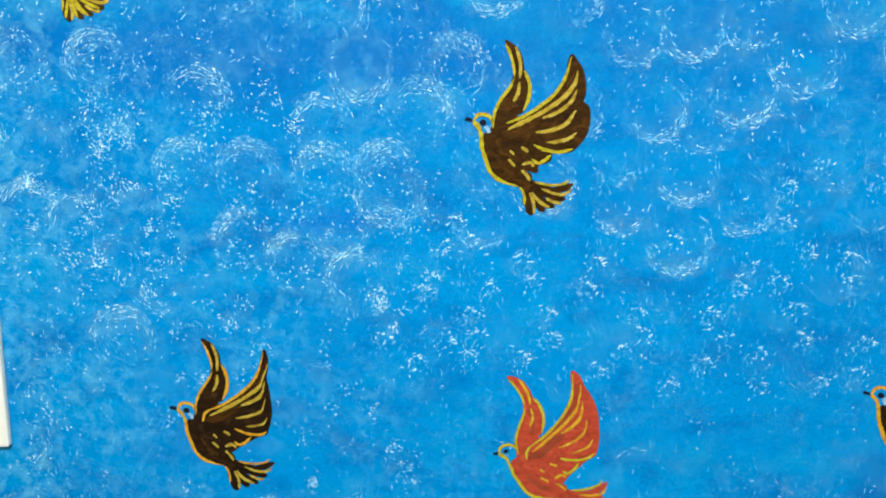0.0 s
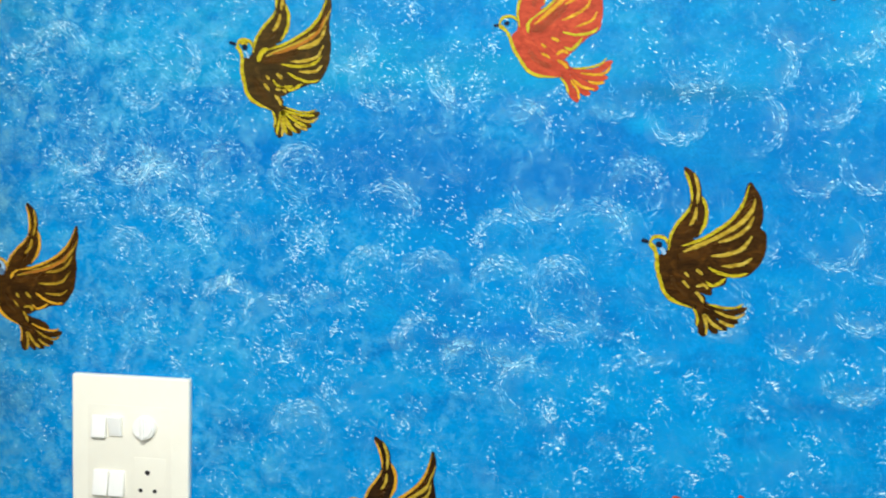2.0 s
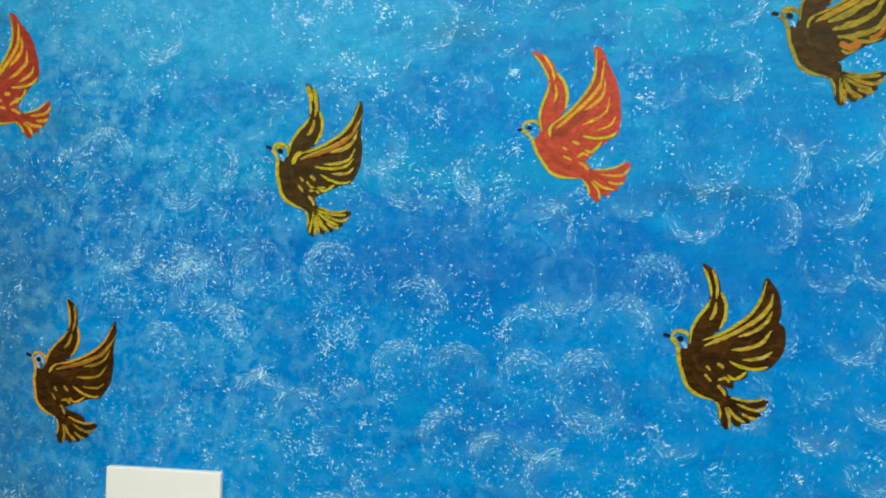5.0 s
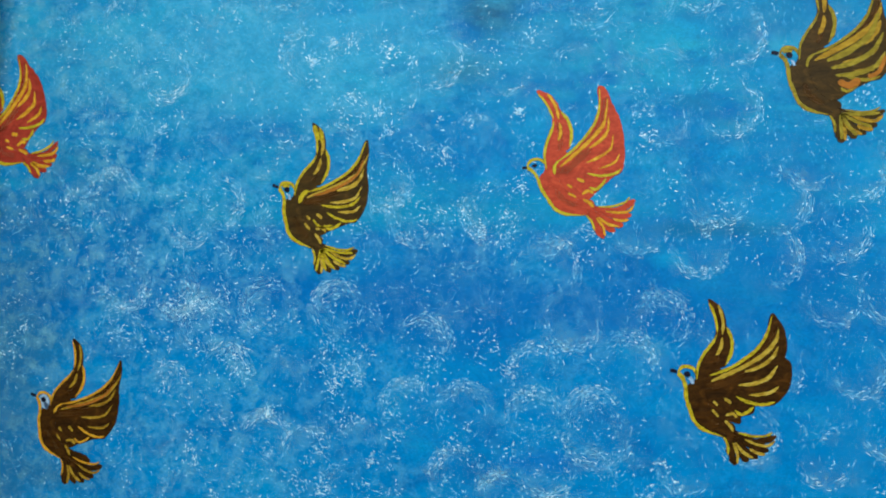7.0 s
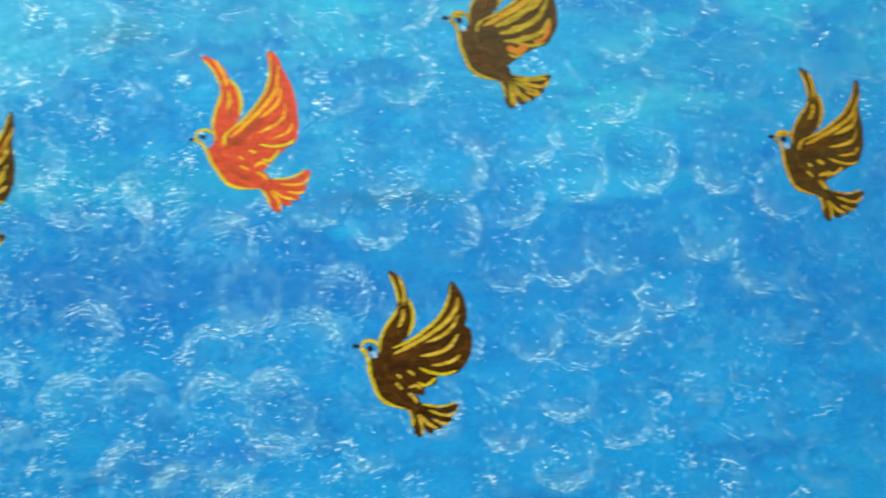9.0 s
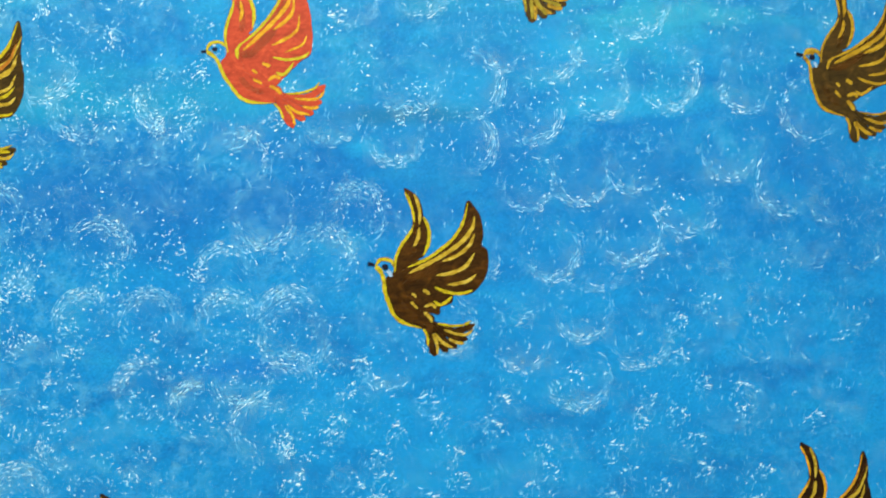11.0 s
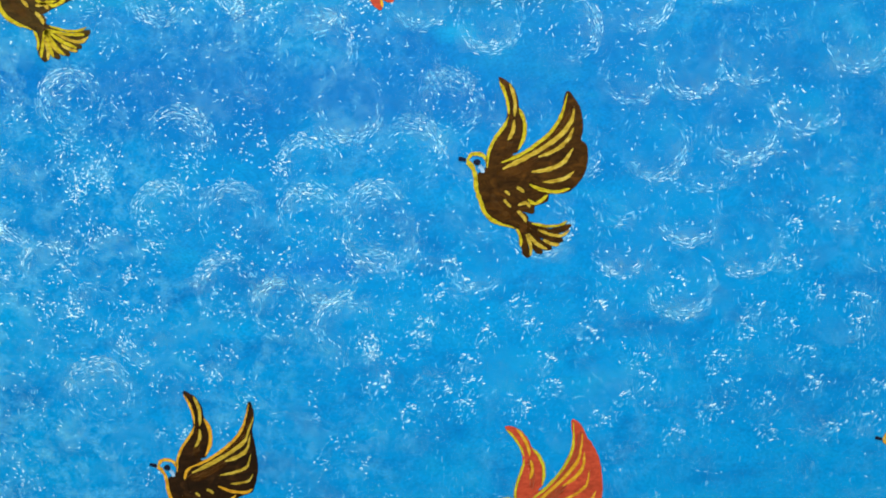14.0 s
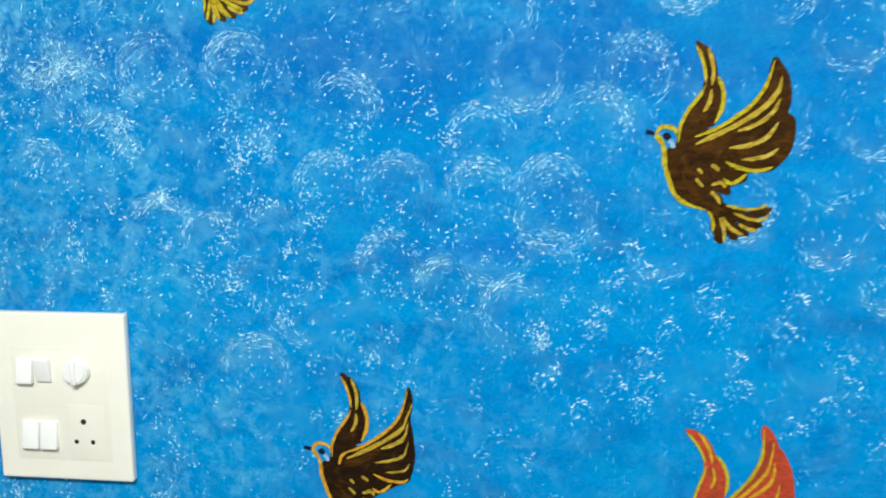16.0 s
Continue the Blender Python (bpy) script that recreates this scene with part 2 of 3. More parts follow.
# ---- structure ----
ROOM = (-2.10, 2.30, -2.40, WALL_Y, 2.75)


def structure():
    x0, x1, y0, y1, h = ROOM
    t = 0.12
    for name, dims, mat, label in (
        ("wall_south", (x0 - t, x1 + t, y0 - t, y0, 0, h), PLASTER, "plain white plaster wall"),
        ("wall_east", (x1, x1 + t, y0, y1, 0, h), PLASTER, "plain white plaster wall"),
        ("wall_west", (x0 - t, x0, y0, y1, 0, h), PLASTER, "plain white plaster wall"),
        ("floor", (x0 - t, x1 + t, y0 - t, y1 + t, -0.10, 0), TILE, "plain beige tiled floor"),
        ("ceiling", (x0 - t, x1 + t, y0 - t, y1 + t, h, h + 0.10), PLASTER, "plain white ceiling"),
    ):
        tagged(finish(name, box(*dims), mat), label, name.split("_")[0], kind="structure")
    # painted wall with a doorway
    north = bmesh.new()
    for dims in ((x0 - t, -1.75, y1, y1 + t, 0, h), (-1.75, -0.83, y1, y1 + t, 2.10, h), (-0.83, x1 + t, y1, y1 + t, 0, h)):
        piece = box(*dims)
        mesh = bpy.data.meshes.new("piece")
        piece.to_mesh(mesh)
        piece.free()
        north.from_mesh(mesh)
        bpy.data.meshes.remove(mesh)
    painted = tagged(finish("wall_north", north, SKY), "sky-blue sponge-painted plaster wall with white dabs", "wall", kind="structure")
    door = tagged(new("door_1"), "closed dark-stained wooden door in its frame", "door", kind="structure")
    part("door_frame", box(-0.88, -0.786, 0.990, y1 + 0.06, 0, 2.16, 0.004), WOOD, door)
    part("door_frame", box(-1.81, -1.72, 0.990, y1 + 0.06, 0, 2.16, 0.004), WOOD, door)
    part("door_frame", box(-1.72, -0.88, 0.990, y1 + 0.06, 2.07, 2.16, 0.004), WOOD, door)
    leaf = part("door_leaf", box(-1.718, -0.882, y1 + 0.012, y1 + 0.05, 0.005, 2.068, 0.003), WOOD, door)
    for z0, z1 in ((0.15, 0.95), (1.10, 1.95)):
        part("door_panel", box(-1.58, -1.0, y1 + 0.004, y1 + 0.014, z0, z1, 0.003), WOOD, leaf)
    return painted


PAINTED_WALL = structure()


# ---- painted birds ----
FILL, EDGE, STREAK, DARK, AMBER, GLAZE, LIGHT = range(7)


class Brush:
    """Lays brush strokes of one painted motif into one mesh; units are 0.59 mm before scaling."""

    def __init__(self, rng, scale, turn, rim, bold):
        self.rim, self.bold = rim, bold
        self.bm, self.rng, self.scale = bmesh.new(), rng, scale * 0.00059
        self.cover = self.bm.verts.layers.float.new("cover")
        self.turn = Matrix.Rotation(radians(turn), 2)
        self.seed = rng.uniform(0, 50)

    def spot(self, p, lift, rough, cover):
        if p[0] > 62 and -60 < p[1] < 118:
            p = (62 + (p[0] - 62) * (self.rim + (1 - self.rim) * max(0, (p[1] - 78) / 40)), p[1])
        q = Vector((p[0], p[1], self.seed))
        wob = noise.noise_vector(q * 0.11) * rough + noise.noise_vector(q * 0.45) * rough * 0.5
        x, z = self.turn @ (Vector((p[0] + wob.x, p[1] + wob.y)) * self.scale)
        v = self.bm.verts.new((x, -0.42 * lift, z))
        v[self.cover] = cover
        return v

    def fill(self, points, slot, lift=0.0015, rough=1.2, feather=3.4):
        line = spline(points, 6, True)
        n = len(line)
        area = sum(line[i - 1].x * line[i].y - line[i].x * line[i - 1].y for i in range(n))
        side = 1 if area > 0 else -1
        inner, outer = [], []
        for i, p in enumerate(line):
            d = (line[(i + 1) % n] - line[i - 1]).normalized() * side
            out = Vector((d.y, -d.x, 0))
            inner.append(self.spot(p - out * 0.7, lift, rough, 1.8))
            outer.append(self.spot(p + out * feather, lift, rough, -0.3))
        self.bm.faces.new(inner).material_index = slot
        back = []
        for v in inner:
            w = self.bm.verts.new((v.co.x, 0, v.co.z))
            w[self.cover] = 1.8
            back.append(w)
        for i in range(n):
            self.bm.faces.new((inner[i - 1], outer[i - 1], outer[i], inner[i])).material_index = slot
            self.bm.faces.new((inner[i - 1], back[i - 1], back[i], inner[i])).material_index = slot

    def stroke(self, points, width, slot, lift=0.0022, start=0.25, end=0.12, rough=0.7, body=1.15):
        line = spline(points, 7)
        n, rows = len(line) - 1, []
        wide = width * self.rng.uniform(0.9, 1.2)
        if slot == STREAK:
            wide *= self.bold * 1.15
        elif slot == EDGE:
            wide *= min(self.bold, 1.15)
        for i, p in enumerate(line):
            d = (line[min(i + 1, n)] - line[max(i - 1, 0)]).normalized()
            u = i / n
            taper = min(1, start + u * 4) * min(1, end + (1 - u) * 4)
            w = 0.5 * wide * taper * (1 + 0.35 * noise.noise(Vector((p.x * 0.2, p.y * 0.2, self.seed))))
            s = Vector((-d.y, d.x, 0))
            edge = w + 0.3 + 1.0 * taper
            core = body if slot in (FILL, DARK) else body * (0.62 + 0.38 * taper)
            if slot not in (FILL, DARK) and i in (0, n):
                core = -0.1
            rows.append([self.spot(p + s * k, lift, rough, c) for k, c in ((edge, -0.3), (w * 0.6, core), (-w * 0.6, core), (-edge, -0.3))])
        for a, b in zip(rows, rows[1:]):
            for k in range(3):
                self.bm.faces.new((a[k], a[k + 1], b[k + 1], b[k])).material_index = slot


def painted_bird(x, z, scale, turn, rim, bold, fill, edge, streak, label, seed, group):
    """A dove in flight, laid on the wall in a few dozen strokes."""
    b = Brush(random.Random(seed), scale, turn, rim, bold)
    # breast and belly, up to the raised far wing
    b.fill([(-84, -10), (-70, 0), (-66, 28), (-56, 50), (-42, 70), (-32, 87), (-30, 105), (-32, 125), (-40, 145), (-45, 157), (-36, 153),
            (-24, 143), (-16, 126), (-12, 105), (-4, 90), (-2, 70), (-5, 50), (-14, 33), (-24, 22), (-10, -30), (-12, -70), (2, -84),
            (-2, -104), (-20, -103), (-38, -96), (-56, -88), (-70, -73), (-78, -52), (-84, -35)], FILL)
    # near wing with its feathered rim
    hem = [(58, -42), (40, -42), (36, -56), (16, -64), (12, -77), (-6, -73)]
    if seed != 11:
        hem = [(60, -42), (42, -49), (26, -58), (10, -67), (-4, -75)]
    if seed == 11:
        crest = [(72, 131), (83, 122), (93, 105), (98, 84), (98, 62), (95, 49), (105, 40), (107, 22)]
    elif fill in (RED, SHADED_RED):
        crest = [(69, 125), (73, 133), (80, 127), (87, 110), (94, 94), (108, 80), (116, 60), (115, 34)]
    else:
        crest = [(73, 131), (79, 119), (84, 102), (90, 82), (96, 62), (103, 42), (106, 22)]
    b.fill([(-46, 12), (-8, 26), (20, 44), (45, 67), (63, 95), *crest, (105, 0), (95, -20), (78, -38), *hem, (-20, -72), (-44, -40)], FILL, 0.0018)
    # tail feathers
    for k, (tip, bow, w) in enumerate((((81, -100), (42, -112), 13), ((66, -128), (32, -118), 15), ((46, -143), (20, -126), 15), ((28, -150), (10, -130), 15), ((4, -157), (-4, -130), 17))):
        b.stroke([(-6, -94), bow, tip], w, FILL, 0.00182 + 0.00007 * k, 0.7, 0.3)
    # yellow outline: head, throat and belly
    b.stroke([(-104, 14), (-96, 26), (-83, 28), (-72, 22), (-69, 12)], 6, EDGE)
    b.stroke([(-104, 16), (-93, 4), (-89, -12), (-87, -34), (-80, -56), (-73, -75), (-60, -89), (-40, -98), (-18, -104)], 6.5, EDGE)
    # far wing edges
    b.stroke([(-68, 2), (-65, 30), (-54, 53), (-38, 75), (-29, 92)], 4.5, EDGE)
    b.stroke([(-46, 153), (-37, 135), (-31, 113), (-29, 94)], 4, EDGE)
    b.stroke([(-28, 149), (-21, 130), (-18, 110), (-20, 90)], 5, STREAK)
    b.stroke([(-20, 86), (-21, 70), (-25, 60), (-32, 50)], 5, STREAK, start=0.2)
    b.stroke([(-12, 106), (-4, 90), (-1, 70), (-5, 50), (-14, 32)], 6.5, EDGE)
    # near wing: leading edge and feather lights
    b.stroke([(-44, 11), (-14, 23), (15, 40), (45, 65), (63, 94), (73, 131)], 5, EDGE)
    b.stroke([(-42, 0), (-14, 13), (25, 33), (60, 57), (80, 82), (85, 106)], 6, STREAK)
    b.stroke([(20, 20), (48, 30), (72, 48), (85, 72)], 6, STREAK, start=0.15)
    b.stroke([(8, -6), (40, -1), (66, 11), (84, 36)], 5, STREAK, start=0.15)
    b.stroke([(28, -24), (50, -22), (70, -17), (86, -5)], 4, STREAK, start=0.1)
    b.stroke([(5, -26), (28, -37), (55, -41), (80, -35)], 5, EDGE)
    b.stroke([(3, -53), (15, -61), (28, -55), (39, -45)], 5, EDGE)
    for line, w in () if bold > 1.5 else (([(-16, -31), (-2, -41)], 5), ([(-37, -37), (-28, -46)], 3.5), ([(-40, -53), (-26, -67)], 3.5),
                    ([(-15, -64), (0, -60), (8, -68)], 5), ([(-15, -73), (-5, -83), (1, -94)], 5)):
        b.stroke(line, w, STREAK, 0.0024)
    # warm glaze on shoulder and wing, and the curl at the wing's root
    if bold < 1.5:
        b.stroke([(-50, -6), (-28, -8), (0, 6), (30, 22)], 17, GLAZE, 0.00205, 0.5, 0.2, body=0.62)
    b.stroke([(10, 30), (45, 52), (70, 84), (84, 112)], 10, GLAZE, 0.00205, 0.3, 0.2, body=0.62)
    b.stroke([(-34, 30), (-24, 60), (-22, 90)], 12, GLAZE, 0.00205, 0.3, 0.3, body=0.55)
    b.stroke([(-62, -40), (-50, -66), (-26, -84)], 14, GLAZE, 0.00205, 0.3, 0.3, body=0.5)
    if seed != 11:
        b.stroke([(-40, 13), (-51, 3), (-55, -12)], 5, EDGE, 0.0023)
    # tail lights
    b.stroke([(8, -95), (35, -101), (60, -100), (74, -92)], 3.5, EDGE, 0.0024)
    b.stroke([(20, -107), (45, -117), (65, -118), (78, -108)], 4, STREAK, 0.0024)
    b.stroke([(30, -125), (45, -133), (60, -135)], 4.5, STREAK, 0.0024)
    b.stroke([(4, -114), (18, -132), (40, -144)], 4.5, STREAK, 0.0024)
    b.stroke([(0, -114), (8, -135), (8, -155)], 4, STREAK, 0.0024)
    b.stroke([(-18, -104), (-10, -120), (-9, -140)], 4, EDGE, 0.0024)
    # pale cheek, beak and eye
    if fill not in (RED, SHADED_RED, OLIVE):
        b.stroke([(-82, 7), (-77, 2), (-75, -6)], 8, LIGHT, 0.0016, 0.5, 0.5)
    b.stroke([(-103, 15), (-97, 9), (-91, 0)], 7, EDGE, 0.0023, 0.6, 0.4)
    if edge is LIME:
        b.stroke([(-113, 18), (-108, 17), (-103, 16)], 4.5, DARK, 0.0026, 0.7, 0.6)
        b.fill([(-93, 16), (-88, 19), (-84, 16), (-88, 13)], DARK, 0.0026, 0.3, 2.0)
    else:
        b.stroke([(-118, 20), (-112, 19), (-105, 17)], 5.5, DARK, 0.0026, 0.6, 0.6)
        b.fill([(-91, 14), (-86, 18), (-81, 15), (-81, 10), (-87, 9)], DARK, 0.0026, 0.3, 2.0)
    if fill is OLIVE:
        b.stroke([(-97, 20), (-88, 22), (-80, 20)], 7, EDGE, 0.0023, 0.6, 0.5)
        b.stroke([(-82, 4), (-78, -2), (-77, -8)], 5, LIGHT, 0.0016, 0.5, 0.5)
    if seed == 12:
        b.stroke([(-43, 155), (-34, 140), (-28, 122)], 6, EDGE, 0.0024)
        b.stroke([(-30, 150), (-24, 136), (-21, 118)], 6, EDGE, 0.0024)
        # extra feather lights, the bold curl and a striped tail
        b.stroke([(-38, 16), (-50, 6), (-56, -14)], 9, EDGE, 0.0024)
        b.stroke([(-30, 5), (0, 16), (40, 38), (66, 64), (78, 92)], 6, AMBER, 0.0023, 0.3, 0.2)
        b.stroke([(-10, -12), (22, -14), (56, -6), (82, 14)], 5, EDGE, 0.0024, 0.2)
        b.stroke([(-22, -44), (-4, -58), (22, -52)], 5, EDGE, 0.0024)
        for tip in ((72, -106), (58, -130), (36, -144), (18, -150), (-4, -152)):
            b.stroke([(2, -102), (0.5 * tip[0] + 1, 0.5 * tip[1] - 54), tip], 4.2, EDGE, 0.0025, 0.3, 0.3)
    if seed == 14:
        b.fill([(-95, 16), (-86, 24), (-76, 18), (-72, 6), (-76, -5), (-86, -3), (-92, 6)], LIGHT, 0.0016, 0.5, 2.0)
        # broad dark fan behind the wing
        b.stroke([(-8, -90), (22, -92), (50, -100)], 24, FILL, 0.00188, 0.6, 0.4)
        b.stroke([(-30, 8), (10, 22), (48, 46), (74, 82)], 5, AMBER, 0.0024, 0.3, 0.2)
    if bold > 1.5:
        for line, w in (([(-20, -2), (20, 14), (60, 44), (82, 88)], 9), ([(-14, -16), (26, -8), (66, 14), (90, 50)], 8), ([(-6, -30), (34, -28), (72, -14), (92, 12)], 8)):
            b.stroke(line, w, EDGE, 0.0023, 0.3, 0.2)
        b.stroke([(0, -40), (20, -50), (40, -38)], 15, AMBER, 0.0025, 0.4, 0.3)
        b.stroke([(52, -36), (76, -26), (92, 4)], 10, AMBER, 0.0025, 0.4, 0.3)
        for tip in ((74, -104), (58, -130), (30, -146), (2, -152)):
            b.stroke([(2, -102), (0.5 * tip[0] + 1, 0.5 * tip[1] - 54), tip], 6, EDGE, 0.0025, 0.3, 0.3)
    ob = finish("painted_bird", b.bm, (fill, edge, streak, NAVY, RUST, RUSSET if fill in (RED, SHADED_RED) else CHESTNUT, PALE))
    ob.matrix_world = pose(x, WALL_Y, z)
    return tagged(ob, label, "wall painting", group)


BIRDS = [
    (0.156, 1.460, 1.00, 0, 1.0, 1.15, BROWN, YELLOW, CREAM, "dark brown painted dove with yellow outlines on blue wall"),
    (-0.324, 1.667, 0.985, -5, 0.6, 1.25, OLIVE, YELLOW, CREAM, "olive-brown painted dove with thick yellow outlines on blue wall"),
    (-0.017, 1.713, 1.02, 15.5, 0.58, 1.0, RED, LIME, ORANGE, "brick-red painted dove with yellow outlines on blue wall"),
    (-0.635, 1.398, 0.96, -10, 0.65, 1.0, BROWN, ORANGE, OCHRE, "dark brown painted dove with amber outlines above the switch plate"),
    (-0.7405, 1.770, 0.93, 26, 0.65, 1.45, SHADED_RED, YELLOW, ORANGE, "red painted dove half hidden behind the white blind"),
    (0.271, 1.829, 1.03, 2, 0.85, 1.6, OLIVE, MOSS, OCHRE, "large olive-brown painted dove with amber feather strokes"),
    (0.644, 1.684, 0.97, 0, 0.5, 1.2, OLIVE, OCHRE, OCHRE, "small olive-brown painted dove with broad yellow outlines"),
    (-0.182, 1.139, 0.98, 1, 0.45, 1.0, UMBER, ORANGE, CREAM, "near-black painted dove with amber outlines beside switch plate"),
    (0.186, 1.100, 1.02, 16, 0.65, 1.0, RED, LIME, ORANGE, "bright red painted dove with yellow-green outlines"),
    (0.609, 1.153, 1.06, 2, 0.6, 1.0, UMBER, ORANGE, CREAM, "near-black painted dove with amber outlines low on the wall"),
    (-0.547, 2.018, 1.0, 0, 0.8, 1.3, BROWN, YELLOW, CREAM, "brown painted dove with yellow tail high on the wall"),
    (-0.148, 2.010, 1.0, 0, 0.8, 1.2, OLIVE, YELLOW, CREAM, "olive painted dove near the top of the wall"),
]
for i, (x, z, s, r, rim, bold, fill, edge, streak, label) in enumerate(BIRDS):
    painted_bird(x, z, s, r, rim, bold, fill, edge, streak, label, 11 + i, "painted doves on the blue wall")


# ---- sponged dabs ----
# round prints with the side on which the paint is thickest (degrees), hooked clumps, and places sponged twice
CUPS = [(0.139, 1.675, -90), (0.205, 1.666, 0), (0.272, 1.635, -55), (0.294, 1.704, -45), (0.349, 1.661, -60), (0.12, 1.616, -90), (0.195, 1.603, -5),
         (0.265, 1.56, -65), (0.327, 1.565, -80), (0.383, 1.5, -65), (0.446, 1.529, -85), (0.499, 1.59, -100), (0.52, 1.666, -120), (0.566, 1.552,
         -120), (0.596, 1.635, -150), (0.429, 1.673, -40), (0.29, 1.483, -60), (0.327, 1.414, -90), (0.39, 1.381, -75), (0.255, 1.381, -90), (0.32,
         1.336, -80), (0.171, 1.402, -60), (0.003, 1.394, -90), (-0.024, 1.526, -90), (0.394, 1.752, -60), (0.404, 1.825, -45), (-0.192, 1.838, -45),
         (0.158, 1.862, -30), (0.152, 1.779, -40)]
DOMES = [(-0.221, 1.42, 110), (-0.15, 1.416, 90), (-0.069, 1.414, 90), (0.0, 1.415, 100), (-0.159, 1.34, 120), (-0.1, 1.318, 130), (-0.033, 1.298,
         130), (0.038, 1.479, 60), (0.076, 1.529, 60), (-0.068, 1.466, 90), (-0.298, 1.231, 90), (-0.576, 1.562, -90), (-0.52, 1.556, -60), (-0.473,
         1.564, -100), (-0.471, 1.512, 130), (-0.392, 1.534, 185), (-0.444, 1.454, 60), (-0.523, 1.431, 60), (-0.308, 1.536, 130), (-0.2, 1.497, 60),
         (-0.498, 1.644, -100), (-0.458, 1.662, 0), (-0.6, 1.669, 90), (-0.534, 1.823, -60), (-0.351, 1.845, 170), (-0.213, 1.646, -120), (-0.121,
         1.653, -150), (-0.395, 1.373, 80), (-0.582, 1.502, 90), (-0.252, 1.69, -60)]
CLUMPS = [(0.075, 1.361), (0.09, 1.339), (0.059, 1.337), (0.052, 1.296), (0.04, 1.284), (0.114, 1.285), (0.148, 1.319), (0.16, 1.293), (0.229, 1.316),
         (0.22, 1.287), (0.091, 1.257), (0.179, 1.255), (0.181, 1.229), (0.1, 1.232), (0.147, 1.208), (0.031, 1.203), (-0.005, 1.229), (0.063, 1.227),
         (0.09, 1.207), (0.276, 1.258), (0.282, 1.232), (0.263, 1.214), (0.231, 1.192), (0.314, 1.339), (0.396, 1.312), (0.387, 1.286), (0.432,
         1.292), (0.358, 1.255), (0.377, 1.226), (0.454, 1.262), (0.461, 1.227), (0.413, 1.212), (0.352, 1.198), (0.314, 1.173), (0.484, 1.177),
         (0.532, 1.221), (0.526, 1.185), (0.511, 1.318), (0.512, 1.289), (0.596, 1.28), (0.416, 1.173), (0.437, 1.396), (0.472, 1.42), (0.434, 1.355),
         (0.46, 1.329), (-0.013, 1.28)]
FULL = [(-0.302, 1.45), (-0.321, 1.386), (-0.262, 1.836), (-0.275, 1.784), (-0.248, 1.846), (-0.437, 1.471), (-0.52, 1.532), (-0.305, 1.858), (-0.176,
         1.711), (0.146, 1.651), (-0.182, 1.636), (-0.491, 1.356), (-0.341, 1.328), (0.063, 1.747), (-0.236, 1.351), (-0.274, 1.306), (-0.305, 1.386),
         (-0.296, 1.446), (-0.129, 1.648), (-0.231, 1.403), (-0.106, 1.484)]


class Sheet:
    """Flat pieces of sponged paint that are laid on the wall as one mesh."""

    def __init__(self):
        self.verts, self.faces, self.thin, self.pale, self.cover = [], [], [], [], []

    def lay(self, points, polygons, thin, load, cover):
        k = len(self.verts)
        self.verts += points
        self.faces += [tuple(i + k for i in p) for p in polygons]
        self.thin += [thin] * len(polygons)
        self.pale += load
        self.cover += cover

    def done(self, name, label="", parent=None):
        mesh = bpy.data.meshes.new(name)
        mesh.from_pydata(self.verts, [], self.faces)
        mesh.materials.append(FLECK)
        mesh.materials.append(MILK)
        mesh.polygons.foreach_set("material_index", self.thin)
        for layer, values in (("load", self.pale), ("cover", self.cover)):
            mesh.attributes.new(layer, "FLOAT", "POINT").data.foreach_set("value", values)
        ob = new(name, mesh)
        ob.parent = parent
        return ob if parent else tagged(ob, label, "paint dabs", kind="stuff")


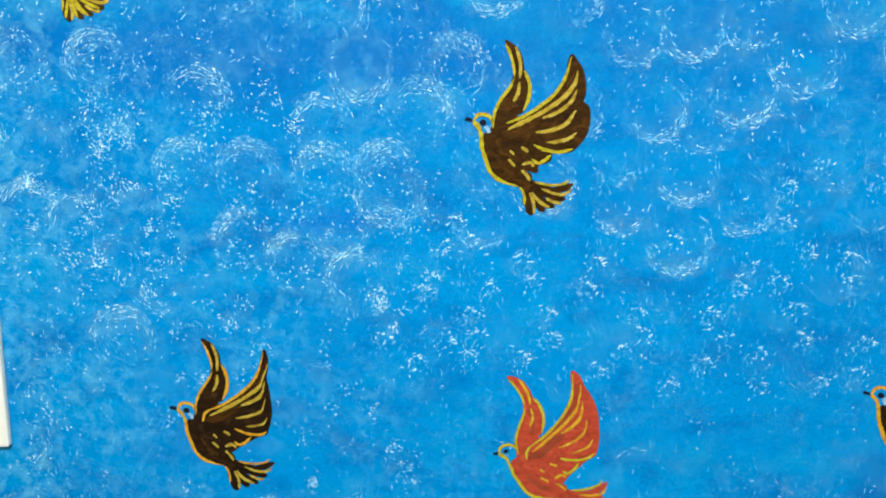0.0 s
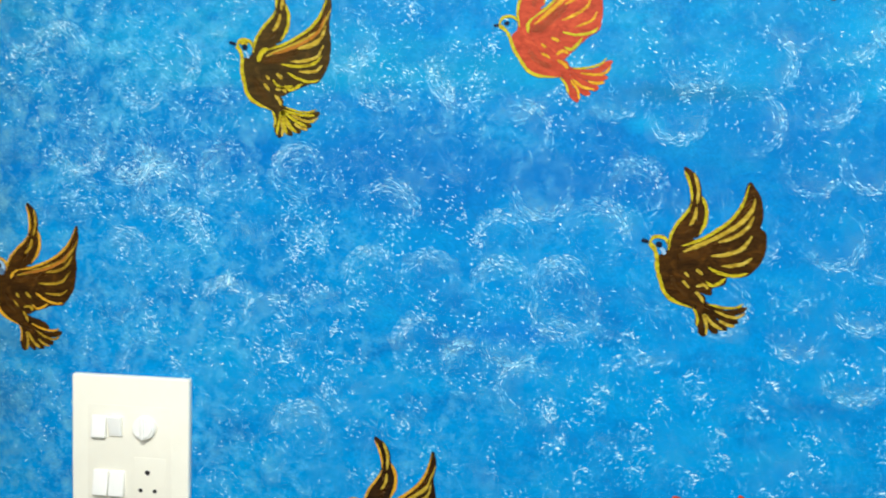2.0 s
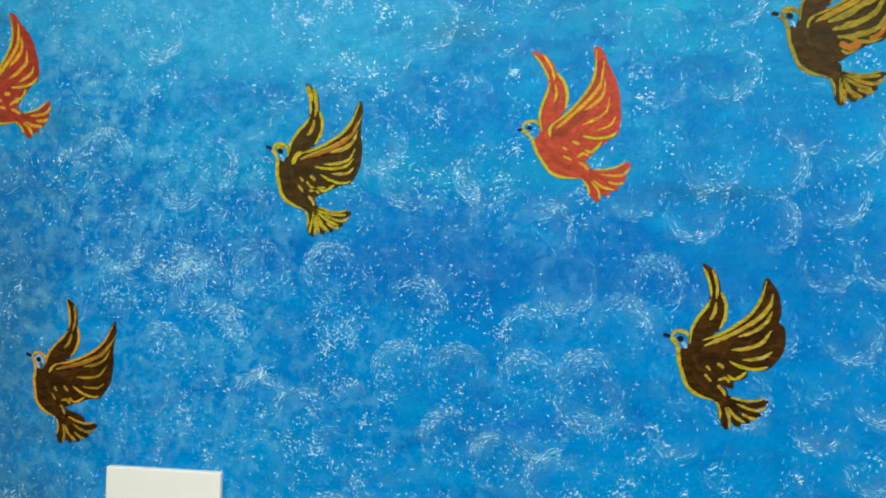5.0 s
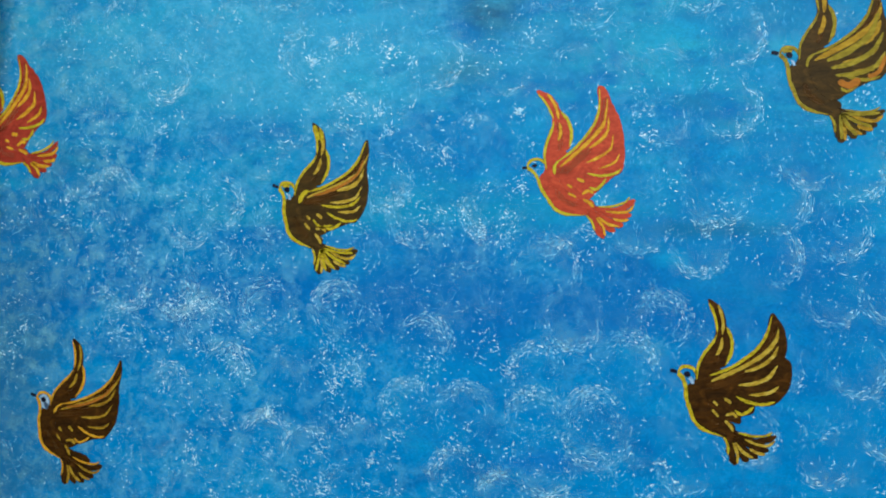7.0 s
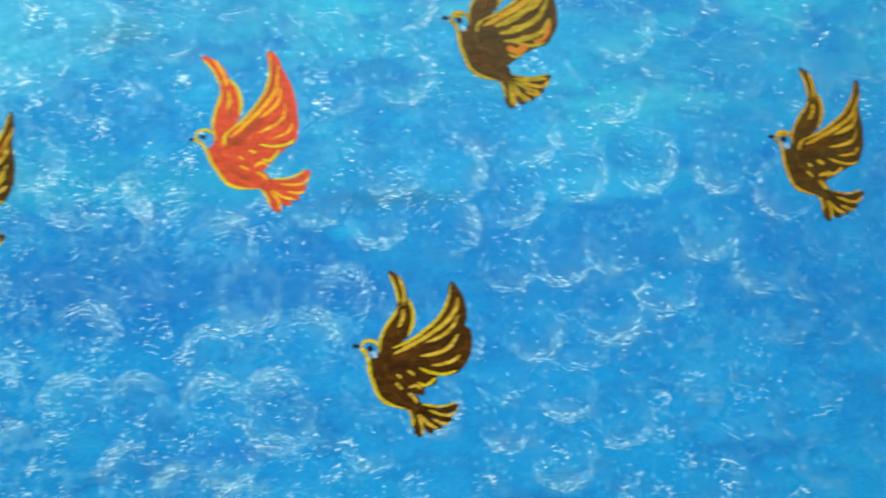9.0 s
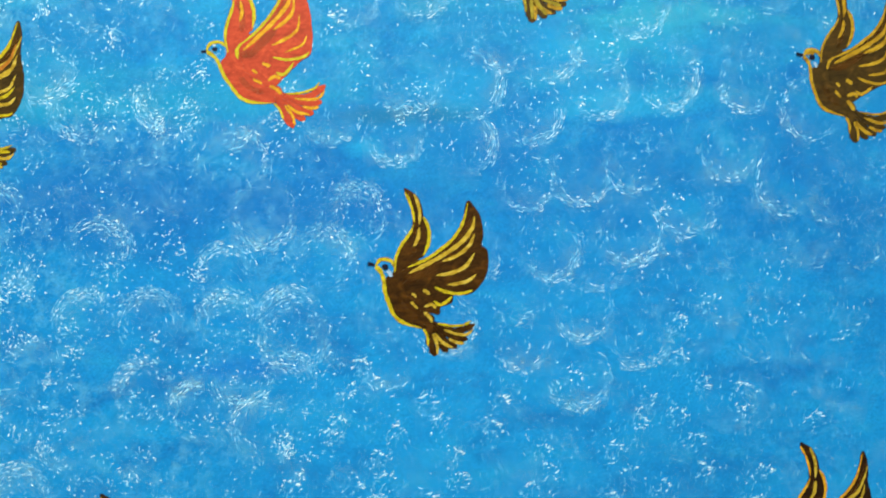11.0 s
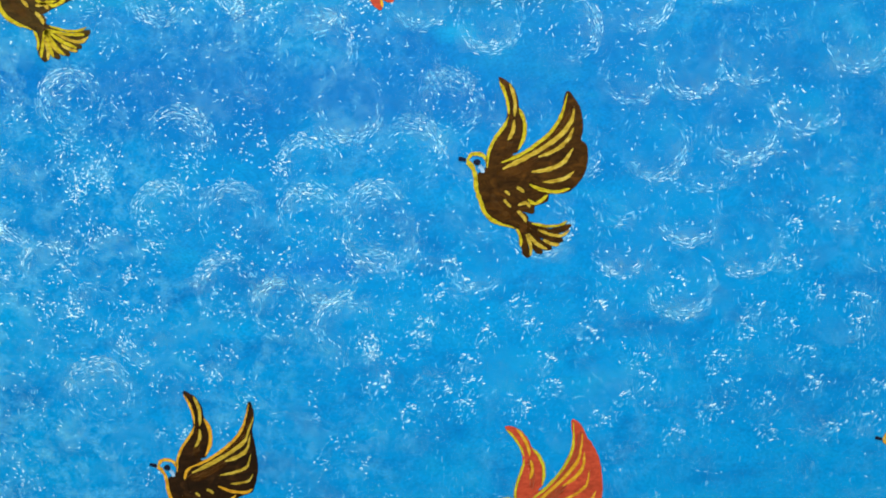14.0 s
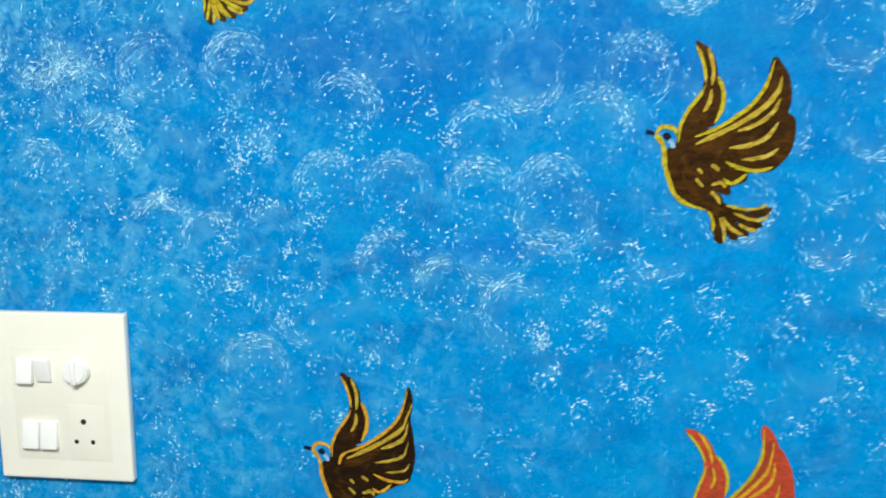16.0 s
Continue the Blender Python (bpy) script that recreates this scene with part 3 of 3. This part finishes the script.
def sponge_dabs():
    """Round sponge prints: thin milky rings, broken concentric lines and dots of pale paint, and small clumps low on the wall."""
    rng = np.random.default_rng(5)
    pick = rng.random
    dabs = [(x, z, rng.uniform(0.033, 0.036), radians(lean), 1) for x, z, lean in CUPS]
    dabs += [(x, z, rng.uniform(0.030, 0.034), radians(lean), 2) for x, z, lean in DOMES]
    for x in np.arange(-0.80, 1.00, 0.024):
        for z in np.arange(0.90, 2.15, 0.024):
            px, pz = x + rng.normal(0, 0.011), z + rng.normal(0, 0.011)
            if all((px - d[0]) ** 2 + (pz - d[1]) ** 2 > 0.050 ** 2 for d in dabs):
                cup = pick() < (0.85 if px > 0.08 else 0.4)
                dabs.append((px, pz, rng.uniform(0.025, 0.036), (-1 if cup else 1) * math.pi / 2 + rng.normal(0, 0.5), 0))
    loose = sheet = Sheet()

    def mark(x, z, angle, length, width, pale):
        if x < -0.782:
            return
        c, s = math.cos(angle), math.sin(angle)
        lift, points = rng.uniform(0.00028, 0.00048), []
        for u, v in ((-length, -0.35 * width), (-0.4 * length, -width), (0.6 * length, -width), (length, 0.2 * width), (0.4 * length, width), (-0.7 * length, width)):
            points.append((x + (u * c - v * s) / 2, WALL_Y - lift, z + (u * s + v * c) / 2))
        sheet.lay(points, [(0, 1, 2, 3, 4, 5)], 0, [pale] * 6, [0.0] * 6)

    def speck(x, z, angle, size=1.0, pale=0.46):
        mark(x, z, angle, size * (rng.gamma(2.4, 0.0007) + 0.0008), size * rng.uniform(0.0006, 0.0012), pale + rng.normal(0, 0.14))

    for number, (x, z, r, lean, known) in enumerate(dabs):
        sheet = Sheet() if known else loose
        low = (x > 0.08 and z < 1.345) or (x > -0.3 and z < 1.25)
        far = x > 0.47
        strong = rng.uniform(0.75, 1.0) if known else rng.beta(1.6, 2.2) * 0.75
        strong *= (0.8 if known else 0.5) if far else (0.25 if low and not known else 1)
        strong *= 0.65 if x < -0.10 and not known else 1
        arc = rng.uniform(1.1, 1.6) if known else rng.uniform(0.7, 1.4)
        squeeze = rng.uniform(0.92, 1.06)

        def near(a):
            return math.exp(-min(abs((a - lean + math.pi) % (2 * math.pi) - math.pi) / arc, 9) ** 2)

        # milky ring
        haze = (1.0 if x > 0.05 else rng.uniform(0.8, 1.4)) * (0.20 + 0.50 * strong + (0.15 if far else 0))
        lift, rings, quads, cover = 0.00010 + 0.00015 * (number % 7) / 7, [], [], []
        for i in range(28):
            a = 2 * math.pi * i / 28
            for f, c in ((0.15, 0.1), (0.66, 0.6), (0.96, 0.9), (1.32, 0.0)):
                wob = f * (1 + 0.34 * noise.noise(Vector((math.cos(a) * 2, math.sin(a) * 2, number))))
                rings.append((max(-0.785, x + r * wob * math.cos(a) * squeeze), WALL_Y - lift, z + r * wob * math.sin(a)))
                cover.append(c * (0.15 + 0.85 * near(a)) * haze)
            for k in range(3):
                p, q = 4 * i + k, 4 * ((i + 1) % 28) + k
                quads.append((p, p + 1, q + 1, q))
        sheet.lay(rings, quads, 1, [0.0] * len(rings), cover)
        # broken concentric lines, densest on the side that was pressed
        rr, centre, spread = r * (0.50 if known == 2 else 0.66), 0.98, 0.26 if known == 2 else 0.15
        while rr < r * 1.2:
            here = math.exp(-((rr / r - centre) / spread) ** 2)
            a = rng.uniform(0, 0.2)
            while a < 2 * math.pi:
                length = rng.gamma(2.4, 0.0014) + 0.0010
                px, pz = x + rr * math.cos(a) * squeeze, z + rr * math.sin(a)
                patch = noise.noise(Vector((px * 70, pz * 70, 3.1))) + 0.5 * noise.noise(Vector((px * 240, pz * 240, 7.7)))
                side = near(a)
                if pick() < (0.13 + 1.7 * side) * here * strong and patch > -0.60 + 0.60 * (1 - side):
                    mark(px + rng.normal(0, 0.0004), pz + rng.normal(0, 0.0004), a + math.pi / 2 + rng.normal(0, 0.12), length, rng.uniform(0.0004, 0.0009),
                         0.10 + 0.30 * side * strong + rng.normal(0, 0.15))
                a += (length + rng.uniform(0.0004, 0.0022)) / rr
            rr += rng.uniform(0.0015, 0.0022)
        # faint upright hairs
        for _ in range(int(rng.integers(4, 16) * (1.6 if x > 0.05 else 0.8))):
            mark(x + rng.normal(0, 0.5 * r), z + rng.normal(0, 0.6 * r), math.pi / 2 + rng.normal(0, 0.22), rng.uniform(0.002, 0.007), rng.uniform(0.0004, 0.0008), rng.uniform(-0.05, 0.2))
        # dots inside and on the rim
        dots = rng.integers(26, 48) if known == 2 else (rng.integers(10, 26) if known else int(3 + 20 * pick() * (0.5 if x > 0.05 else 1.4)))
        for _ in range(int(dots * (0.3 if low and not known else 0.5 if far else 1))):
            a, rr = rng.uniform(0, 2 * math.pi), r * math.sqrt(pick()) * 1.05
            speck(x + rr * math.cos(a), z + rr * math.sin(a), a + 1.57 + rng.normal(0, 0.6), 0.95)
        if known:
            sheet.done("sponge_print", parent=PAINTED_WALL)
    # hooked clumps of short strokes low on the wall
    for x, z in CLUMPS:
        sheet = Sheet()
        turn = rng.normal(0.9, 0.5)
        for _ in range(rng.integers(14, 24)):
            a, rr = turn + rng.normal(0, 0.8), 0.0065 + abs(rng.normal(0, 0.003))
            speck(x + rr * math.cos(a) * 1.2, z + rr * math.sin(a) - 0.003, rng.normal(0.3, 0.3), 1.1, 0.46)
        for _ in range(rng.integers(8, 18)):
            speck(x + rng.normal(-0.004, 0.005), z - 0.008 + rng.normal(0, 0.006), rng.normal(0.9, 0.5), 1.0, 0.32)
        for _ in range(14):
            mark(x + rng.normal(0, 0.010), z + rng.normal(0, 0.010), rng.normal(1.4, 0.3), rng.uniform(0.003, 0.007), 0.0006, 0.05)
        sheet.done("sponge_dab", parent=PAINTED_WALL)
    sheet = loose
    # places sponged twice
    for x, z in FULL:
        for _ in range(rng.integers(2, 5)):
            cx, cz, wide, slope = x + rng.normal(0, 0.014), z + rng.normal(0, 0.010), rng.uniform(0.004, 0.009), rng.normal(0, 0.7)
            for _ in range(rng.integers(10, 26)):
                speck(cx + rng.normal(0, wide), cz + rng.normal(0, wide), slope + rng.normal(0, 0.4), rng.uniform(0.85, 1.15), 0.5)
    # loose clumps of specks between the rings
    for _ in range(620):
        x, z, wide = rng.uniform(-0.77, 0.70), rng.uniform(0.9, 2.15), rng.uniform(0.003, 0.011)
        slope = rng.normal(0.0, 0.7)
        many = rng.gamma(1.4, 9) * (0.15 if x > 0.05 and z < 1.34 else 0.40 if x > 0.05 else 1.0) * (0.35 + 1.3 * max(0, 0.5 + noise.noise(Vector((x * 7, z * 9, 1.7)))))
        for _ in range(int(many)):
            speck(x + rng.normal(0, wide), z + rng.normal(0, wide), slope + rng.normal(0, 0.4), rng.uniform(0.75, 1.15), rng.uniform(0.3, 0.6))
    # stretches where the sponge was loaded more fully
    for cx, cz, sx, sz, count in ((-0.50, 1.53, 0.085, 0.045, 44), (-0.18, 1.31, 0.12, 0.06, 14), (-0.24, 1.72, 0.16, 0.05, 24), (-0.45, 1.36, 0.10, 0.05, 16)):
        for _ in range(count):
            x, z, wide, slope = rng.normal(cx, sx), rng.normal(cz, sz), rng.uniform(0.004, 0.010), rng.normal(0, 0.6)
            for _ in range(int(rng.gamma(2.0, 8)) if x > -0.77 else 0):
                speck(max(x + rng.normal(0, wide), -0.775), z + rng.normal(0, wide), slope + rng.normal(0, 0.4), rng.uniform(0.8, 1.1), 0.4)
    loose.done("sponged_paint_dabs", "white and pale blue sponged paint dabs on the wall")


sponge_dabs()


# ---- switch plate ----
def switch_plate():
    """An ivory modular plate: two rockers and a fan dial above, two rockers and a three-pin socket below."""
    x0, x1, z0, z1 = -0.5815, -0.4335, 1.106, 1.2875
    thing = tagged(new("switch_plate"), "ivory plastic switch plate with rockers, fan dial and socket", "switch plate")
    thing.location = (x0, WALL_Y, z0)
    w, h = x1 - x0, z1 - z0
    part("frame", box(0, w, -0.011, 0, 0, h, 0.003, 3), IVORY, thing)
    part("insert", box(0.021, w - 0.021, -0.0112, -0.006, 0.022, h - 0.036, 0.0001), SHELL, thing)

    def rocker(cx, cz, wide, tall, tip):
        bm = box(cx - wide / 2, cx + wide / 2, -0.0165, -0.010, cz - tall / 2, cz + tall / 2, 0.0012)
        for v in bm.verts:
            if v.co.y < -0.0125:
                v.co.y += tip * (v.co.z - cz) / tall
        return part("rocker", bm, WHITE_PLASTIC, thing, "white rocker switch")

    rocker(0.0365, h - 0.062, 0.0180, 0.026, 0.004)
    rocker(0.0570, h - 0.061, 0.0165, 0.025, -0.005)
    rocker(0.0385, h - 0.131, 0.0185, 0.030, 0.004)
    rocker(0.0590, h - 0.131, 0.0185, 0.030, 0.004)
    # fan dial
    dial = bmesh.new()
    bmesh.ops.create_cone(dial, cap_ends=True, segments=40, radius1=0.0148, radius2=0.0132, depth=0.009, matrix=pose(0.0945, -0.0160, h - 0.060, 90, 0, 0))
    bmesh.ops.bevel(dial, geom=[e for e in dial.edges if e.calc_face_angle(0) > 0.8], offset=0.0018, segments=2, affect="EDGES")
    knob = part("fan_dial", dial, WHITE_PLASTIC, thing, "round white fan regulator dial")
    part("grip", box(0.0920, 0.0970, -0.0230, -0.0200, h - 0.0735, h - 0.0465, 0.0012), WHITE_PLASTIC, knob)
    # socket
    socket = part("socket", box(0.080, 0.120, -0.0115, -0.010, h - 0.158, h - 0.098, 0.0002), SHELL, thing, "ivory three-pin socket")
    for hx, hz, r in ((0.0970, 0.0652, 0.0031), (0.0880, 0.0432, 0.0025), (0.1062, 0.0432, 0.0025)):
        hole = bmesh.new()
        bmesh.ops.create_cone(hole, cap_ends=True, segments=20, radius1=r, radius2=r, depth=0.004, matrix=pose(hx, -0.00965, hz, 90, 0, 0))
        part("pin_hole", hole, BLACK, socket, "dark round pin hole")
    return thing


switch_plate()


# ---- blind ----
def tube_mesh(points, radius, sides=10):
    bm = bmesh.new()
    rings = []
    for i, p in enumerate(points):
        d = (Vector(points[min(i + 1, len(points) - 1)]) - Vector(points[max(i - 1, 0)])).normalized()
        side = d.orthogonal().normalized()
        up = d.cross(side)
        rings.append([bm.verts.new(Vector(p) + radius * (math.cos(a) * side + math.sin(a) * up)) for a in (2 * math.pi * k / sides for k in range(sides))])
    for a, b in zip(rings, rings[1:]):
        for k in range(sides):
            bm.faces.new((a[k - 1], a[k], b[k], b[k - 1])).smooth = True
    bm.faces.new(rings[0])
    bm.faces.new(rings[-1])
    return bm


def roman_blind():
    """White cloth hung in front of the door, with rods in its hem and folds."""
    thing = tagged(new("cloth_blind"), "white cloth blind with rods hanging over dark door", "blind")
    thing.location = (-1.249, 0.966, 1.688)
    bm = bmesh.new()
    nz, nx, grid = 84, 30, []
    for i in range(nz + 1):
        z = 0.56 * i / nz
        row = []
        for j in range(nx + 1):
            u = j / nx
            x = -0.49 + u * 0.998
            belly = 0.004 * math.sin(math.pi * ((z % 0.19) / 0.19)) + 0.003 * math.sin(9 * x + 14 * z)
            edge = 0.0025 * math.sin(21 * z + 2.2) * u + 0.03 * z * u
            row.append(bm.verts.new((x + edge, 0.004 - belly, z)))
        grid.append(row)
    for a, b in zip(grid, grid[1:]):
        for j in range(nx):
            bm.faces.new((a[j], a[j + 1], b[j + 1], b[j])).smooth = True
    bmesh.ops.solidify(bm, geom=bm.faces[:], thickness=0.002)
    for e in bm.edges:
        e.smooth = e.calc_face_angle(0) < 0.7
    part("cloth", bm, CLOTH, thing)
    for z in (0.0, 0.19, 0.38):
        n = 36
        path = [(-0.50 + 1.016 * k / n, -0.002, z - (0.010 * max(0, k / n - 0.93) / 0.07) + 0.0012 * math.sin(1.9 * k)) for k in range(n + 1)]
        part("rod", tube_mesh(path, 0.0072, 12), ROD, thing, "white rod in a cloth pocket")
    thread = [(0.489 + 0.0022 * math.sin(1.3 * k), -0.004, -0.006 - 0.0052 * k) for k in range(9)]
    part("loose_thread", tube_mesh(thread, 0.0017, 6), CLOTH, thing, "frayed white thread")
    part("loose_thread", tube_mesh([(0.482 + 0.003 * math.sin(0.9 * k), -0.003, -0.005 - 0.005 * k) for k in range(5)], 0.0014, 6), CLOTH, thing, "frayed white thread")
    part("headrail", box(-0.50, 0.505, -0.018, 0.022, 0.555, 0.59, 0.003), ROD, thing)
    return thing


roman_blind()
